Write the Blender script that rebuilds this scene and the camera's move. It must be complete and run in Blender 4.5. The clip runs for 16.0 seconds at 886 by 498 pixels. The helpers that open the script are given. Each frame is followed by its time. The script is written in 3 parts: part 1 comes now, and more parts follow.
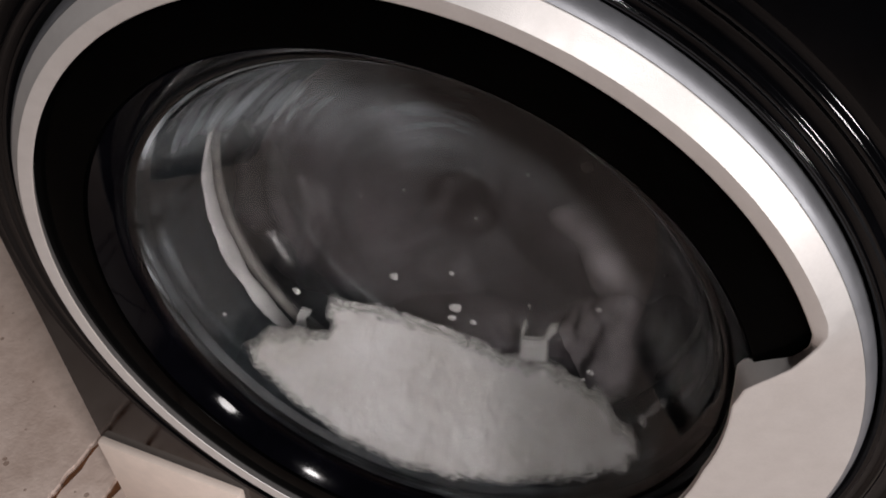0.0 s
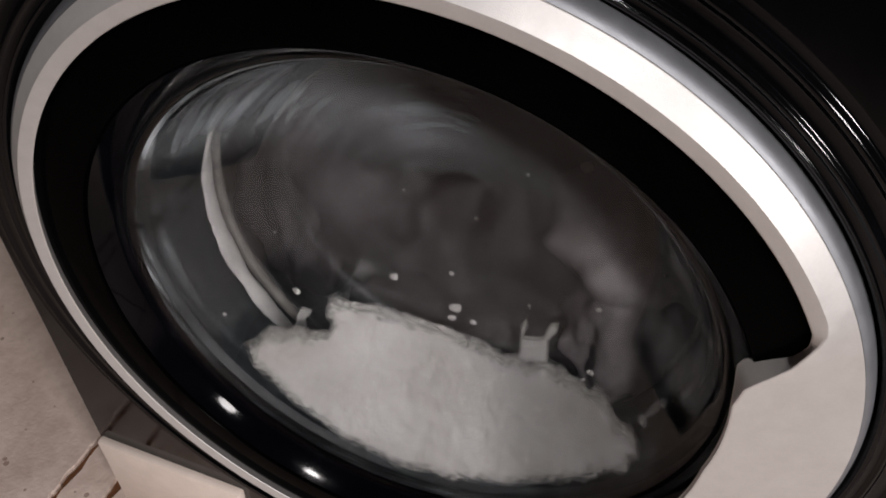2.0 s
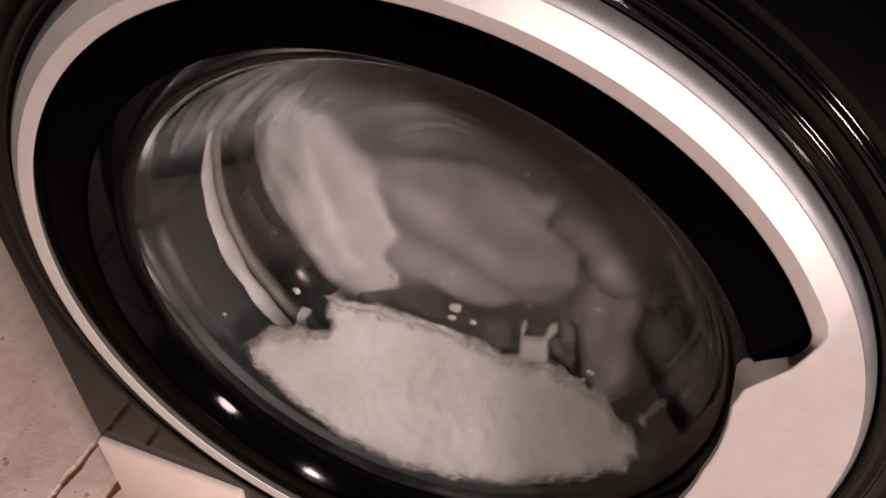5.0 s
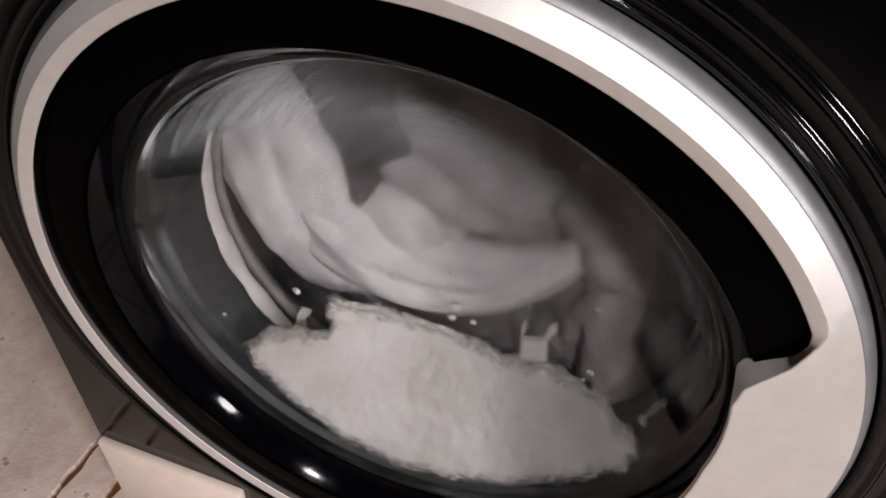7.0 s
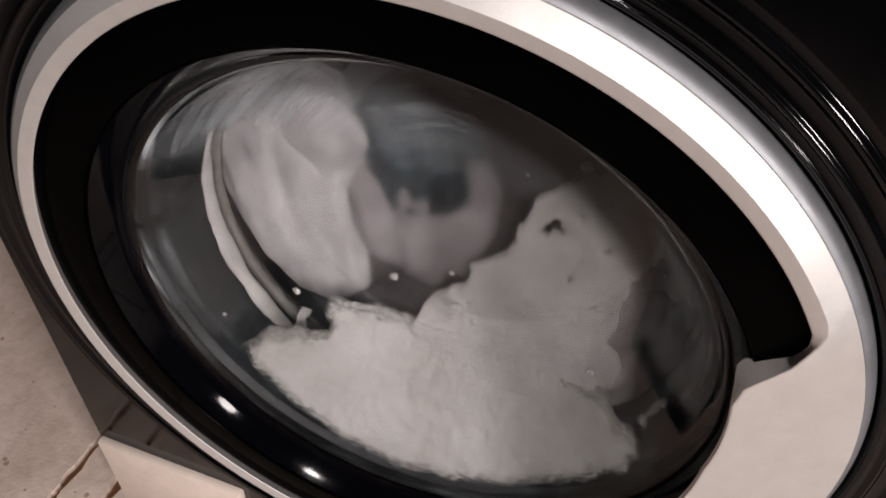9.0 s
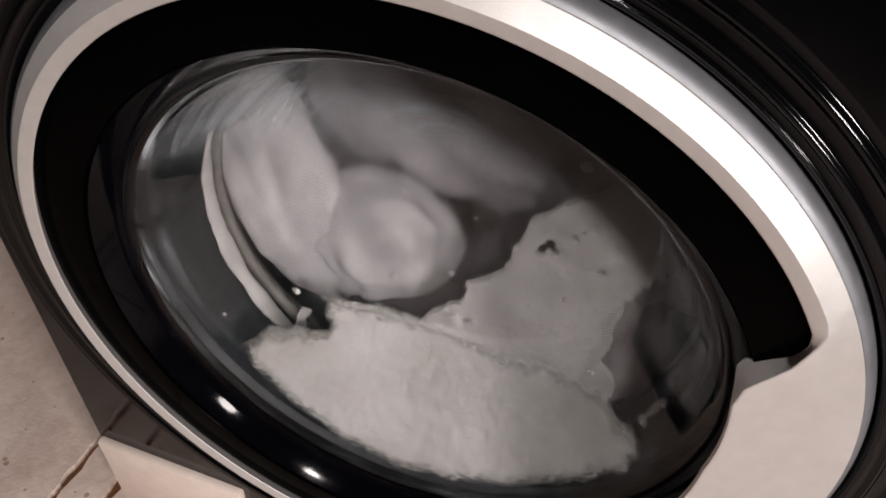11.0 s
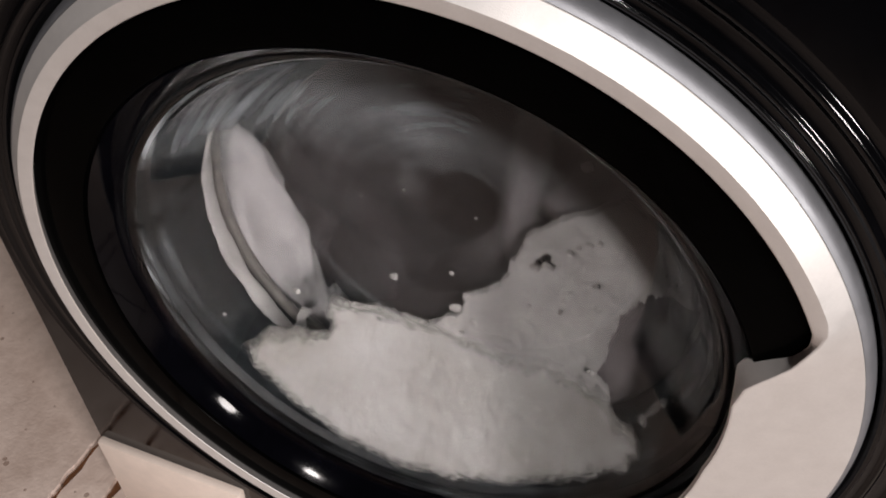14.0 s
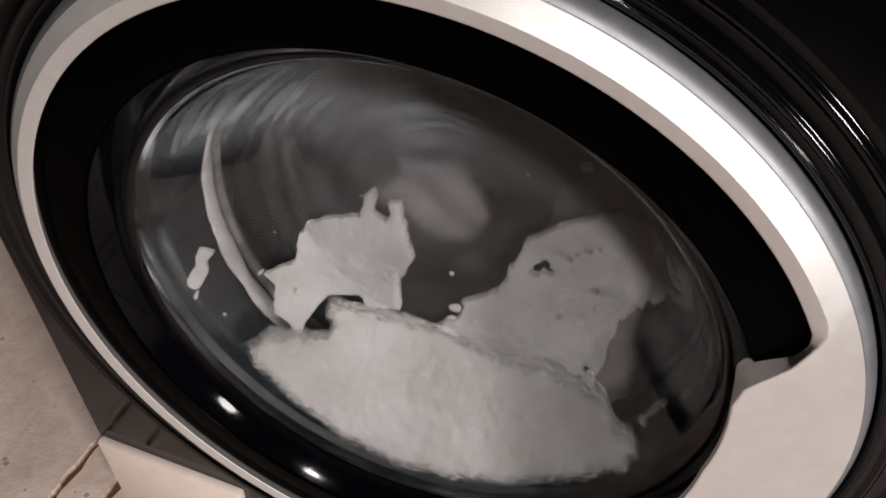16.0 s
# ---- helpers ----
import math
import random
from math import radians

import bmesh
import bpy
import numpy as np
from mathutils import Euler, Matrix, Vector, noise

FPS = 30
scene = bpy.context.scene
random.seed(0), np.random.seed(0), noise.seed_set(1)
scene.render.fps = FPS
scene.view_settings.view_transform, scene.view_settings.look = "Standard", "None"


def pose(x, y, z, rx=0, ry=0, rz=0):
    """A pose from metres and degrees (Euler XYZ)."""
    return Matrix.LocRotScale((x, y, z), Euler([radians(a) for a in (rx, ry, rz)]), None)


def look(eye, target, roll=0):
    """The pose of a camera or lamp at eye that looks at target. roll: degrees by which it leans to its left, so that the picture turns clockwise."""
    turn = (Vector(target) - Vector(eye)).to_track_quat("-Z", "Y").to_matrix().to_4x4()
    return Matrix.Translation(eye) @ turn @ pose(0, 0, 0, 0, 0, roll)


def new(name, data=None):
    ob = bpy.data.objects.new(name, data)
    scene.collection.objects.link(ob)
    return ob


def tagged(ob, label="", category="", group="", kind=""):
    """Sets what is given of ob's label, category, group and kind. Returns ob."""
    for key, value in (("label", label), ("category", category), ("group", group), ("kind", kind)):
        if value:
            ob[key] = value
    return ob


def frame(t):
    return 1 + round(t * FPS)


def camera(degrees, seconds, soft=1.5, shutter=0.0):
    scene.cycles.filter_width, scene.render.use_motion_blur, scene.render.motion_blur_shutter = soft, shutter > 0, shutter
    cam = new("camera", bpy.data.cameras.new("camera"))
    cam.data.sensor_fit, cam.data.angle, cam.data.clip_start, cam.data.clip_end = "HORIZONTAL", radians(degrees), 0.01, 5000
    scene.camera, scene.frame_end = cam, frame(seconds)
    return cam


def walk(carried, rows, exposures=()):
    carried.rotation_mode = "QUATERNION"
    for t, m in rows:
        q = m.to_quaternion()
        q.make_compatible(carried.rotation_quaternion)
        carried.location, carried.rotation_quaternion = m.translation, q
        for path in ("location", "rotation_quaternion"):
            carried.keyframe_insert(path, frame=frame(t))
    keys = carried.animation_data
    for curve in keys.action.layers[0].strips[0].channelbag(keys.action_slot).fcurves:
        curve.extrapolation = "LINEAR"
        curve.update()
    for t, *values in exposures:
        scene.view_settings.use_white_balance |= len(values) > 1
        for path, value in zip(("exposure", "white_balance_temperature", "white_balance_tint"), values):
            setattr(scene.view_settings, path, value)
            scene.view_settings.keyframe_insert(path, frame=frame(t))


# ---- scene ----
# height of the door's centre
ZC = 0.42

# ---- camera ----
cam = camera(65.03, 16.0, soft=1.8, shutter=1.0)
EYE = (0.093, -0.2482, 0.7822)
AIM = (EYE[0] - 0.1808, EYE[1] + 0.6943, EYE[2] - 0.6966)
STAND = look(EYE, AIM, 6.12)
walk(cam, [(0.0, STAND), (16.0, STAND)],
     exposures=[(0.0, -0.20, 6350, 10), (2.2, -0.18, 6350, 10), (2.6, 0.05, 6350, 10), (3.6, 0.07, 6400, 11),
                (4.0, 0.08, 6450, 12), (4.2, 0.1, 7000, 20), (6.6, 0.1, 7500, 30), (7.0, 0.1, 6500, 13), (7.3, 0.12, 6500, 13), (7.5, 0.15, 7100, 24),
                (7.8, 0.12, 7400, 24), (8.1, 0.08, 6950, 18), (8.4, 0.05, 6600, 13), (9.0, 0.04, 6600, 12), (16.0, 0.06, 6500, 10)])

# ---- light ----
world = bpy.data.worlds.new("world")
scene.world = world
world.use_nodes = True
world.node_tree.nodes["Background"].inputs[0].default_value = (0.9, 0.95, 1.0, 1)
world.node_tree.nodes["Background"].inputs[1].default_value = 0.004
# Two unseen lamps; the second, at the side, has a made-up fixture.
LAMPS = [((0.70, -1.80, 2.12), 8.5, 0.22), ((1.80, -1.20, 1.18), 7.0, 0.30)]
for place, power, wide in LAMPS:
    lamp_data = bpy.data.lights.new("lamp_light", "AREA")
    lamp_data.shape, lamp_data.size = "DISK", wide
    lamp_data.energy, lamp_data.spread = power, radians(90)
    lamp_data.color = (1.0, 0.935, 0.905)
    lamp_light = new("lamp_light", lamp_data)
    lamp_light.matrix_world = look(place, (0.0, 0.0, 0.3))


# ---- materials ----
def mat(name, base, rough=0.5, metal=0.0, vary=0.15, scale=30.0, bump=0.0, bump_scale=400.0, second=None, rvary=0.1,
        spec=0.5, coat=0.0, by_object=0.0):
    m = bpy.data.materials.new(name)
    m.use_nodes = True
    nt = m.node_tree
    b = nt.nodes["Principled BSDF"]
    tc = nt.nodes.new("ShaderNodeTexCoord")
    n1 = nt.nodes.new("ShaderNodeTexNoise")
    n1.inputs["Scale"].default_value = scale
    n1.inputs["Detail"].default_value = 6
    n2 = nt.nodes.new("ShaderNodeTexNoise")
    n2.inputs["Scale"].default_value = scale * 7.3
    n2.inputs["Detail"].default_value = 4
    for n in (n1, n2):
        nt.links.new(tc.outputs["Object"], n.inputs["Vector"])
    add = nt.nodes.new("ShaderNodeMath")
    add.operation = "MULTIPLY_ADD"
    nt.links.new(n2.outputs["Fac"], add.inputs[0])
    add.inputs[1].default_value = 0.4
    nt.links.new(n1.outputs["Fac"], add.inputs[2])
    ramp = nt.nodes.new("ShaderNodeValToRGB")
    lo = [c * (1 - vary) for c in base]
    hi = [min(1, c * (1 + vary)) for c in (second or base)]
    ramp.color_ramp.elements[0].position, ramp.color_ramp.elements[1].position = 0.5, 0.95
    ramp.color_ramp.elements[0].color = (*lo, 1)
    ramp.color_ramp.elements[1].color = (*hi, 1)
    nt.links.new(add.outputs[0], ramp.inputs[0])
    colour = ramp.outputs[0]
    if by_object:
        oi = nt.nodes.new("ShaderNodeObjectInfo")
        mr = nt.nodes.new("ShaderNodeMapRange")
        mr.inputs[3].default_value, mr.inputs[4].default_value = 1 - by_object, 1 + by_object
        nt.links.new(oi.outputs["Random"], mr.inputs[0])
        hs = nt.nodes.new("ShaderNodeHueSaturation")
        nt.links.new(mr.outputs[0], hs.inputs["Value"])
        nt.links.new(colour, hs.inputs["Color"])
        colour = hs.outputs[0]
    nt.links.new(colour, b.inputs["Base Color"])
    rr = nt.nodes.new("ShaderNodeMapRange")
    rr.inputs[1].default_value, rr.inputs[2].default_value = 0.3, 0.7
    rr.inputs[3].default_value, rr.inputs[4].default_value = max(0.01, rough * (1 - rvary)), min(1, rough * (1 + rvary))
    nt.links.new(n1.outputs["Fac"], rr.inputs[0])
    nt.links.new(rr.outputs[0], b.inputs["Roughness"])
    b.inputs["Metallic"].default_value = metal
    b.inputs["Specular IOR Level"].default_value = spec
    b.inputs["Coat Weight"].default_value = coat
    if bump:
        n3 = nt.nodes.new("ShaderNodeTexNoise")
        n3.inputs["Scale"].default_value = bump_scale
        n3.inputs["Detail"].default_value = 5
        nt.links.new(tc.outputs["Object"], n3.inputs["Vector"])
        bp = nt.nodes.new("ShaderNodeBump")
        bp.inputs["Strength"].default_value = 0.6
        bp.inputs["Distance"].default_value = bump
        nt.links.new(n3.outputs["Fac"], bp.inputs["Height"])
        nt.links.new(bp.outputs[0], b.inputs["Normal"])
    return m


M_SILVER = mat("silver_paint", (0.66, 0.635, 0.62), 0.47, 0.45, 0.05, 90, 0.00012, 1800)
M_OUTER = mat("grey_trim_metal", (0.27, 0.275, 0.295), 0.50, 0.7, 0.05, 90, 0.0001, 1800)
M_FLAP = mat("beige_plastic", (0.84, 0.72, 0.64), 0.4, 0, 0.05, 60, 0.0001, 900)
M_BEZEL = mat("black_satin_plastic", (0.0015, 0.0015, 0.0025), 0.07, 0, 0.3, 20, 0.00012, 70, rvary=0.6, spec=0.08)
M_BLACK = mat("black_gloss_plastic", (0.002, 0.002, 0.0025), 0.10, 0, 0.3, 20, 0.00002, 300, rvary=0.5, spec=0.22)
M_TRIM = mat("black_door_frame", (0.0006, 0.0006, 0.0006), 0.16, 0, 0.3, 12, rvary=0.4, spec=0.015)
M_LIP = mat("pale_rubber", (0.16, 0.15, 0.14), 0.4, 0, 0.3, 40, 0.0003, 300, second=(0.30, 0.28, 0.26))
M_RUBBER = mat("grey_rubber", (0.010, 0.014, 0.017), 0.45, 0, 0.3, 40, 0.0003, 300)
M_STEEL = mat("drum_steel", (0.45, 0.44, 0.43), 0.3, 1.0, 0.1, 20)
M_FOAM = mat("soap_foam", (0.64, 0.62, 0.60), 0.8, 0, 0.08, 25, 0.0016, 380, second=(0.76, 0.74, 0.715))
M_FEATHER = mat("loose_soap_foam", (0.64, 0.61, 0.565), 0.8, 0, 0.08, 13, 0.0012, 420, second=(0.78, 0.765, 0.74))


def thin_out(m):
    """Foam that grows thin towards its edge, where its body attribute falls to nothing."""
    nt = m.node_tree
    at = nt.nodes.new("ShaderNodeAttribute")
    at.attribute_name = "body"
    n = nt.nodes.new("ShaderNodeTexNoise")
    n.inputs["Scale"].default_value, n.inputs["Detail"].default_value = 45.0, 3
    add = nt.nodes.new("ShaderNodeMath")
    add.operation = "MULTIPLY_ADD"
    nt.links.new(n.outputs["Fac"], add.inputs[0])
    add.inputs[1].default_value = -0.8
    nt.links.new(at.outputs["Fac"], add.inputs[2])
    mr = nt.nodes.new("ShaderNodeMapRange")
    mr.interpolation_type = "SMOOTHSTEP"
    mr.inputs[1].default_value, mr.inputs[2].default_value = -0.42, 0.35
    nt.links.new(add.outputs[0], mr.inputs[0])
    nt.links.new(mr.outputs[0], nt.nodes["Principled BSDF"].inputs["Alpha"])


thin_out(M_FEATHER)
M_SHEET = mat("mauve_light_cloth", (0.28, 0.255, 0.265), 0.55, 0, 0.2, 6, 0.001, 140, second=(0.50, 0.465, 0.48))
M_SUDS = mat("soapy_white_cloth", (0.58, 0.56, 0.565), 0.6, 0, 0.10, 6, 0.0015, 160, second=(0.78, 0.76, 0.76))
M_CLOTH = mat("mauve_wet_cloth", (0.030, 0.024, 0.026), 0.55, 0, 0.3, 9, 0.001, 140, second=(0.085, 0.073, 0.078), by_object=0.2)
# mauve cloth lifted paler to make up for light blocked by the door
M_MID = mat("lifted_mauve_cloth", (0.26, 0.228, 0.232), 0.55, 0, 0.25, 7, 0.001, 140, second=(0.46, 0.415, 0.42))
M_BLUE = mat("blue_wet_cloth", (0.010, 0.022, 0.032), 0.5, 0, 0.3, 18, 0.002, 140, second=(0.045, 0.075, 0.095))
M_TILE = mat("floor_tile", (0.70, 0.54, 0.46), 0.45, 0, 0.10, 14, 0.0010, 240, second=(0.84, 0.69, 0.61), by_object=0.05)


def speckle(m, dark):
    """Sparse dark pits and specks over a material's colour."""
    nt = m.node_tree
    b = nt.nodes["Principled BSDF"]
    src = b.inputs["Base Color"].links[0].from_socket
    tc = nt.nodes.new("ShaderNodeTexCoord")
    vo = nt.nodes.new("ShaderNodeTexVoronoi")
    vo.inputs["Scale"].default_value = 60.0
    nt.links.new(tc.outputs["Object"], vo.inputs["Vector"])
    no = nt.nodes.new("ShaderNodeTexNoise")
    no.inputs["Scale"].default_value = 23.0
    nt.links.new(tc.outputs["Object"], no.inputs["Vector"])
    size = nt.nodes.new("ShaderNodeMapRange")
    size.inputs[1].default_value, size.inputs[2].default_value, size.inputs[3].default_value, size.inputs[4].default_value = 0.46, 0.75, 0.0, 0.30
    nt.links.new(no.outputs["Fac"], size.inputs[0])
    less = nt.nodes.new("ShaderNodeMath")
    less.operation = "LESS_THAN"
    nt.links.new(vo.outputs["Distance"], less.inputs[0])
    nt.links.new(size.outputs[0], less.inputs[1])
    fac = nt.nodes.new("ShaderNodeMath")
    fac.operation = "MULTIPLY"
    nt.links.new(less.outputs[0], fac.inputs[0])
    fac.inputs[1].default_value = 0.6
    mix = nt.nodes.new("ShaderNodeMix")
    mix.data_type = "RGBA"
    nt.links.new(fac.outputs[0], mix.inputs["Factor"])
    nt.links.new(src, mix.inputs[6])
    mix.inputs[7].default_value = (*dark, 1)
    nt.links.new(mix.outputs[2], b.inputs["Base Color"])


speckle(M_TILE, (0.22, 0.12, 0.08))
M_GROUT = mat("brown_grout", (0.20, 0.085, 0.035), 0.9, 0, 0.4, 60, 0.002, 300)
M_WALL = mat("wall_paint", (0.045, 0.043, 0.041), 0.85, 0, 0.06, 4, 0.0006, 120)
M_WHITE = mat("white_enamel", (0.75, 0.75, 0.73), 0.4, 0, 0.04, 20)


def glass_material():
    m = bpy.data.materials.new("bowl_glass")
    m.use_nodes = True
    b = m.node_tree.nodes["Principled BSDF"]
    b.inputs["Base Color"].default_value = (0.345, 0.345, 0.352, 1)
    # the end of the bowl is fogged, its wall is clear
    nt = m.node_tree
    tc = nt.nodes.new("ShaderNodeTexCoord")
    away = nt.nodes.new("ShaderNodeVectorMath")
    away.operation = "DISTANCE"
    nt.links.new(tc.outputs["Object"], away.inputs[0])
    away.inputs[1].default_value = (0.010, 0.105, 0.470)
    fog = nt.nodes.new("ShaderNodeMapRange")
    fog.interpolation_type = "SMOOTHERSTEP"
    fog.inputs[1].default_value, fog.inputs[2].default_value = 0.095, 0.138
    fog.inputs[3].default_value, fog.inputs[4].default_value = 0.22, 0.015
    nt.links.new(away.outputs["Value"], fog.inputs[0])
    nt.links.new(fog.outputs[0], b.inputs["Roughness"])
    b.inputs["IOR"].default_value = 1.3
    b.inputs["Transmission Weight"].default_value = 1.0
    return m


M_GLASS = glass_material()


def film_material():
    """Thin milky streaks that run round the bowl, with the glass's rim and corner glints."""
    m = bpy.data.materials.new("soap_film")
    m.use_nodes = True
    nt = m.node_tree
    b = nt.nodes["Principled BSDF"]
    b.inputs["Base Color"].default_value = (0.66, 0.71, 0.74, 1)
    b.inputs["Roughness"].default_value = 0.7
    tc = nt.nodes.new("ShaderNodeTexCoord")
    sep = nt.nodes.new("ShaderNodeSeparateXYZ")
    nt.links.new(tc.outputs["Object"], sep.inputs[0])

    def calc(op, a, c=None, clamp=False):
        n = nt.nodes.new("ShaderNodeMath")
        n.operation, n.use_clamp = op, clamp
        for k, v in enumerate((a, c)):
            if v is None:
                continue
            if isinstance(v, float):
                n.inputs[k].default_value = v
            else:
                nt.links.new(v, n.inputs[k])
        return n.outputs[0]

    x, z = sep.outputs[0], calc("SUBTRACT", sep.outputs[2], ZC + 0.02)
    rad = calc("SQRT", calc("ADD", calc("MULTIPLY", x, x), calc("MULTIPLY", z, z)))
    ang = calc("ARCTAN2", calc("MULTIPLY", x, -1.0), calc("MULTIPLY", z, -1.0))
    comb = nt.nodes.new("ShaderNodeCombineXYZ")
    nt.links.new(calc("MULTIPLY", rad, 190.0), comb.inputs[0])
    nt.links.new(calc("MULTIPLY", ang, 1.6), comb.inputs[1])
    n1 = nt.nodes.new("ShaderNodeTexNoise")
    n1.inputs["Scale"].default_value, n1.inputs["Detail"].default_value = 1.0, 8
    nt.links.new(comb.outputs[0], n1.inputs["Vector"])
    n2 = nt.nodes.new("ShaderNodeTexNoise")
    n2.inputs["Scale"].default_value, n2.inputs["Detail"].default_value = 11.0, 3
    nt.links.new(tc.outputs["Object"], n2.inputs["Vector"])
    # streaks grow towards the rim, where they also paint light the glass catches
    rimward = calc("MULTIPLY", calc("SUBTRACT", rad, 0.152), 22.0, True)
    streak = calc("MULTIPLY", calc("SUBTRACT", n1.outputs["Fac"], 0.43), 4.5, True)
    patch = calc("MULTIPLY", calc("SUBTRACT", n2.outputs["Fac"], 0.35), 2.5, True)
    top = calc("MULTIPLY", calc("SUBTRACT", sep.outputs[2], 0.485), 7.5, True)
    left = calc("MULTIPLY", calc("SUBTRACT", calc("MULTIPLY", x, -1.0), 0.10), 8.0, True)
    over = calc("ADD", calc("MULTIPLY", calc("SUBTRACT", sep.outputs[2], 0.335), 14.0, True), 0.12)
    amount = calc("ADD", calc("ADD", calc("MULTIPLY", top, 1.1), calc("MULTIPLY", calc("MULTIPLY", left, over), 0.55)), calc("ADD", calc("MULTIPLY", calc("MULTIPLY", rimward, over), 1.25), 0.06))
    # faint corner glint of bowl's end painted in, and a thin veil over all
    ex, ez = calc("SUBTRACT", x, BOWL_END[0]), calc("SUBTRACT", sep.outputs[2], BOWL_END[1])
    off = calc("ABSOLUTE", calc("SUBTRACT", calc("SQRT", calc("ADD", calc("MULTIPLY", ex, ex), calc("MULTIPLY", ez, ez))), BOWL_END[2]))
    corner = calc("MULTIPLY", calc("SUBTRACT", 1.0, calc("MULTIPLY", off, 260.0), True), calc("MULTIPLY", patch, 0.22))
    veil = calc("ADD", calc("MULTIPLY", n2.outputs["Fac"], 0.05), corner)
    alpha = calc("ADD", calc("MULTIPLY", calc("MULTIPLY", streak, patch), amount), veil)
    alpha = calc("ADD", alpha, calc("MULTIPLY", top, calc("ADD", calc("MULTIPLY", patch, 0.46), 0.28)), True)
    nt.links.new(alpha, b.inputs["Alpha"])
    return m


BOWL_END = (0.010, 0.470, 0.131)  # centre and radius of the corner of the bowl's end
M_FILM = film_material()


# ---- mesh helpers ----
def part(name, bm, material, parent=None, label="", smooth=True, crisp=38):
    me = bpy.data.meshes.new(name)
    bmesh.ops.recalc_face_normals(bm, faces=bm.faces)
    bm.to_mesh(me)
    bm.free()
    if smooth:
        for p in me.polygons:
            p.use_smooth = True
        me.set_sharp_from_angle(angle=radians(crisp))
    me.materials.append(material)
    ob = new(name, me)
    if parent:
        ob.parent = parent
    return tagged(ob, label)


def lathe(profile, segs=160, bm=None):
    """Revolves (radius, depth) points round the door's axis."""
    bm = bm or bmesh.new()
    rings = []
    for r, y in profile:
        rings.append([bm.verts.new((r * math.cos(2 * math.pi * i / segs), y, ZC + r * math.sin(2 * math.pi * i / segs)))
                      for i in range(segs)])
    for a, b in zip(rings, rings[1:]):
        for i in range(segs):
            j = (i + 1) % segs
            bm.faces.new((a[i], a[j], b[j], b[i]))
    return bm


def box(size, at, bevel=0.0, segs=2, bm=None):
    bm = bm or bmesh.new()
    geo = bmesh.ops.create_cube(bm, size=1, matrix=Matrix.Translation(at) @ Matrix.Diagonal((*size, 1)))
    if bevel:
        edges = list({e for v in geo["verts"] for e in v.link_edges})
        bmesh.ops.bevel(bm, geom=edges, offset=bevel, segments=segs, affect="EDGES", profile=0.5)
    return bm


def ramp_between(x, points):
    """Piecewise smooth value at x of (x, value) points."""
    if x <= points[0][0]:
        return points[0][1]
    for (x0, a), (x1, b) in zip(points, points[1:]):
        if x <= x1:
            s = (x - x0) / (x1 - x0)
            s = s * s * (3 - 2 * s)
            return a + (b - a) * s
    return points[-1][1]


def line_between(x, points):
    """Piecewise straight value at x of (x, value) points."""
    return float(np.interp(x, [p[0] for p in points], [p[1] for p in points]))


# ---- room ----
def floor_with_tiles():
    slab = part("floor", box((5, 3.4, 0.1), (0, -0.90, -0.054)), M_GROUT)
    tagged(slab, "tiled floor with brown dirty joints", "floor", kind="structure")
    size, deep, gap, strip = 0.45, 0.61, 0.009, 0.055
    rnd = random.Random(4)

    def tile_mesh(w):
        """A tile with wavy, chipped sides."""
        bm = bmesh.new()
        n = 150
        rim = []
        hx, hy = (w - gap) / 2, (deep - gap) / 2
        off = rnd.uniform(0, 50)
        for x0, y0, x1, y1 in ((-hx, -hy, hx, -hy), (hx, -hy, hx, hy), (hx, hy, -hx, hy), (-hx, hy, -hx, -hy)):
            for k in range(n):
                s = k / n
                c = 0.0030 * noise.fractal((s * 26 + off, x0 * 7, y0 * 7), 0.8, 2.0, 4)
                x, y = x0 + (x1 - x0) * s, y0 + (y1 - y0) * s
                rim.append((x + c * (1 if y0 != y1 else 0), y + c * (1 if x0 != x1 else 0)))
        top = [bm.verts.new((x * 0.995, y * 0.995, 0.004)) for x, y in rim]
        mid = [bm.verts.new((x, y, 0.0025)) for x, y in rim]
        low = [bm.verts.new((x, y, -0.004)) for x, y in rim]
        bm.faces.new(top)
        for a, b in ((top, mid), (mid, low)):
            for k in range(len(rim)):
                j = (k + 1) % len(rim)
                bm.faces.new((a[k], b[k], b[j], a[j]))
        bmesh.ops.recalc_face_normals(bm, faces=bm.faces)
        me = bpy.data.meshes.new("tile")
        bm.to_mesh(me)
        bm.free()
        me.materials.append(M_TILE)
        return me

    wide, narrow = [tile_mesh(size) for _ in range(2)], [tile_mesh(strip) for _ in range(2)]
    for i in range(-5, 6):
        for j in range(-3, 2):
            for me, x in ((wide, -0.385 - size / 2 + i * (size + strip)), (narrow, -0.385 + strip / 2 + i * (size + strip))):
                if abs(x) > 2.4:
                    continue
                t = new("tile", me[rnd.randrange(2)])
                t.parent = slab
                t.location = (x, -0.30 + deep / 2 + j * deep, 0.0)


def room():
    for name, size, at in (("wall_north", (5.3, 0.15, 2.6), (0, 0.735, 1.3)), ("wall_south", (5.3, 0.15, 2.6), (0, -2.575, 1.3)),
                           ("wall_east", (0.15, 3.16, 2.6), (2.575, -0.92, 1.3)), ("wall_west", (0.15, 3.16, 2.6), (-2.575, -0.92, 1.3))):
        tagged(part(name, box(size, at), M_WALL), "plain dim painted wall", "wall", kind="structure")
    tagged(part("ceiling", box((5.3, 3.5, 0.1), (0, -0.92, 2.65)), M_WALL), "plain dim ceiling", "ceiling", kind="structure")


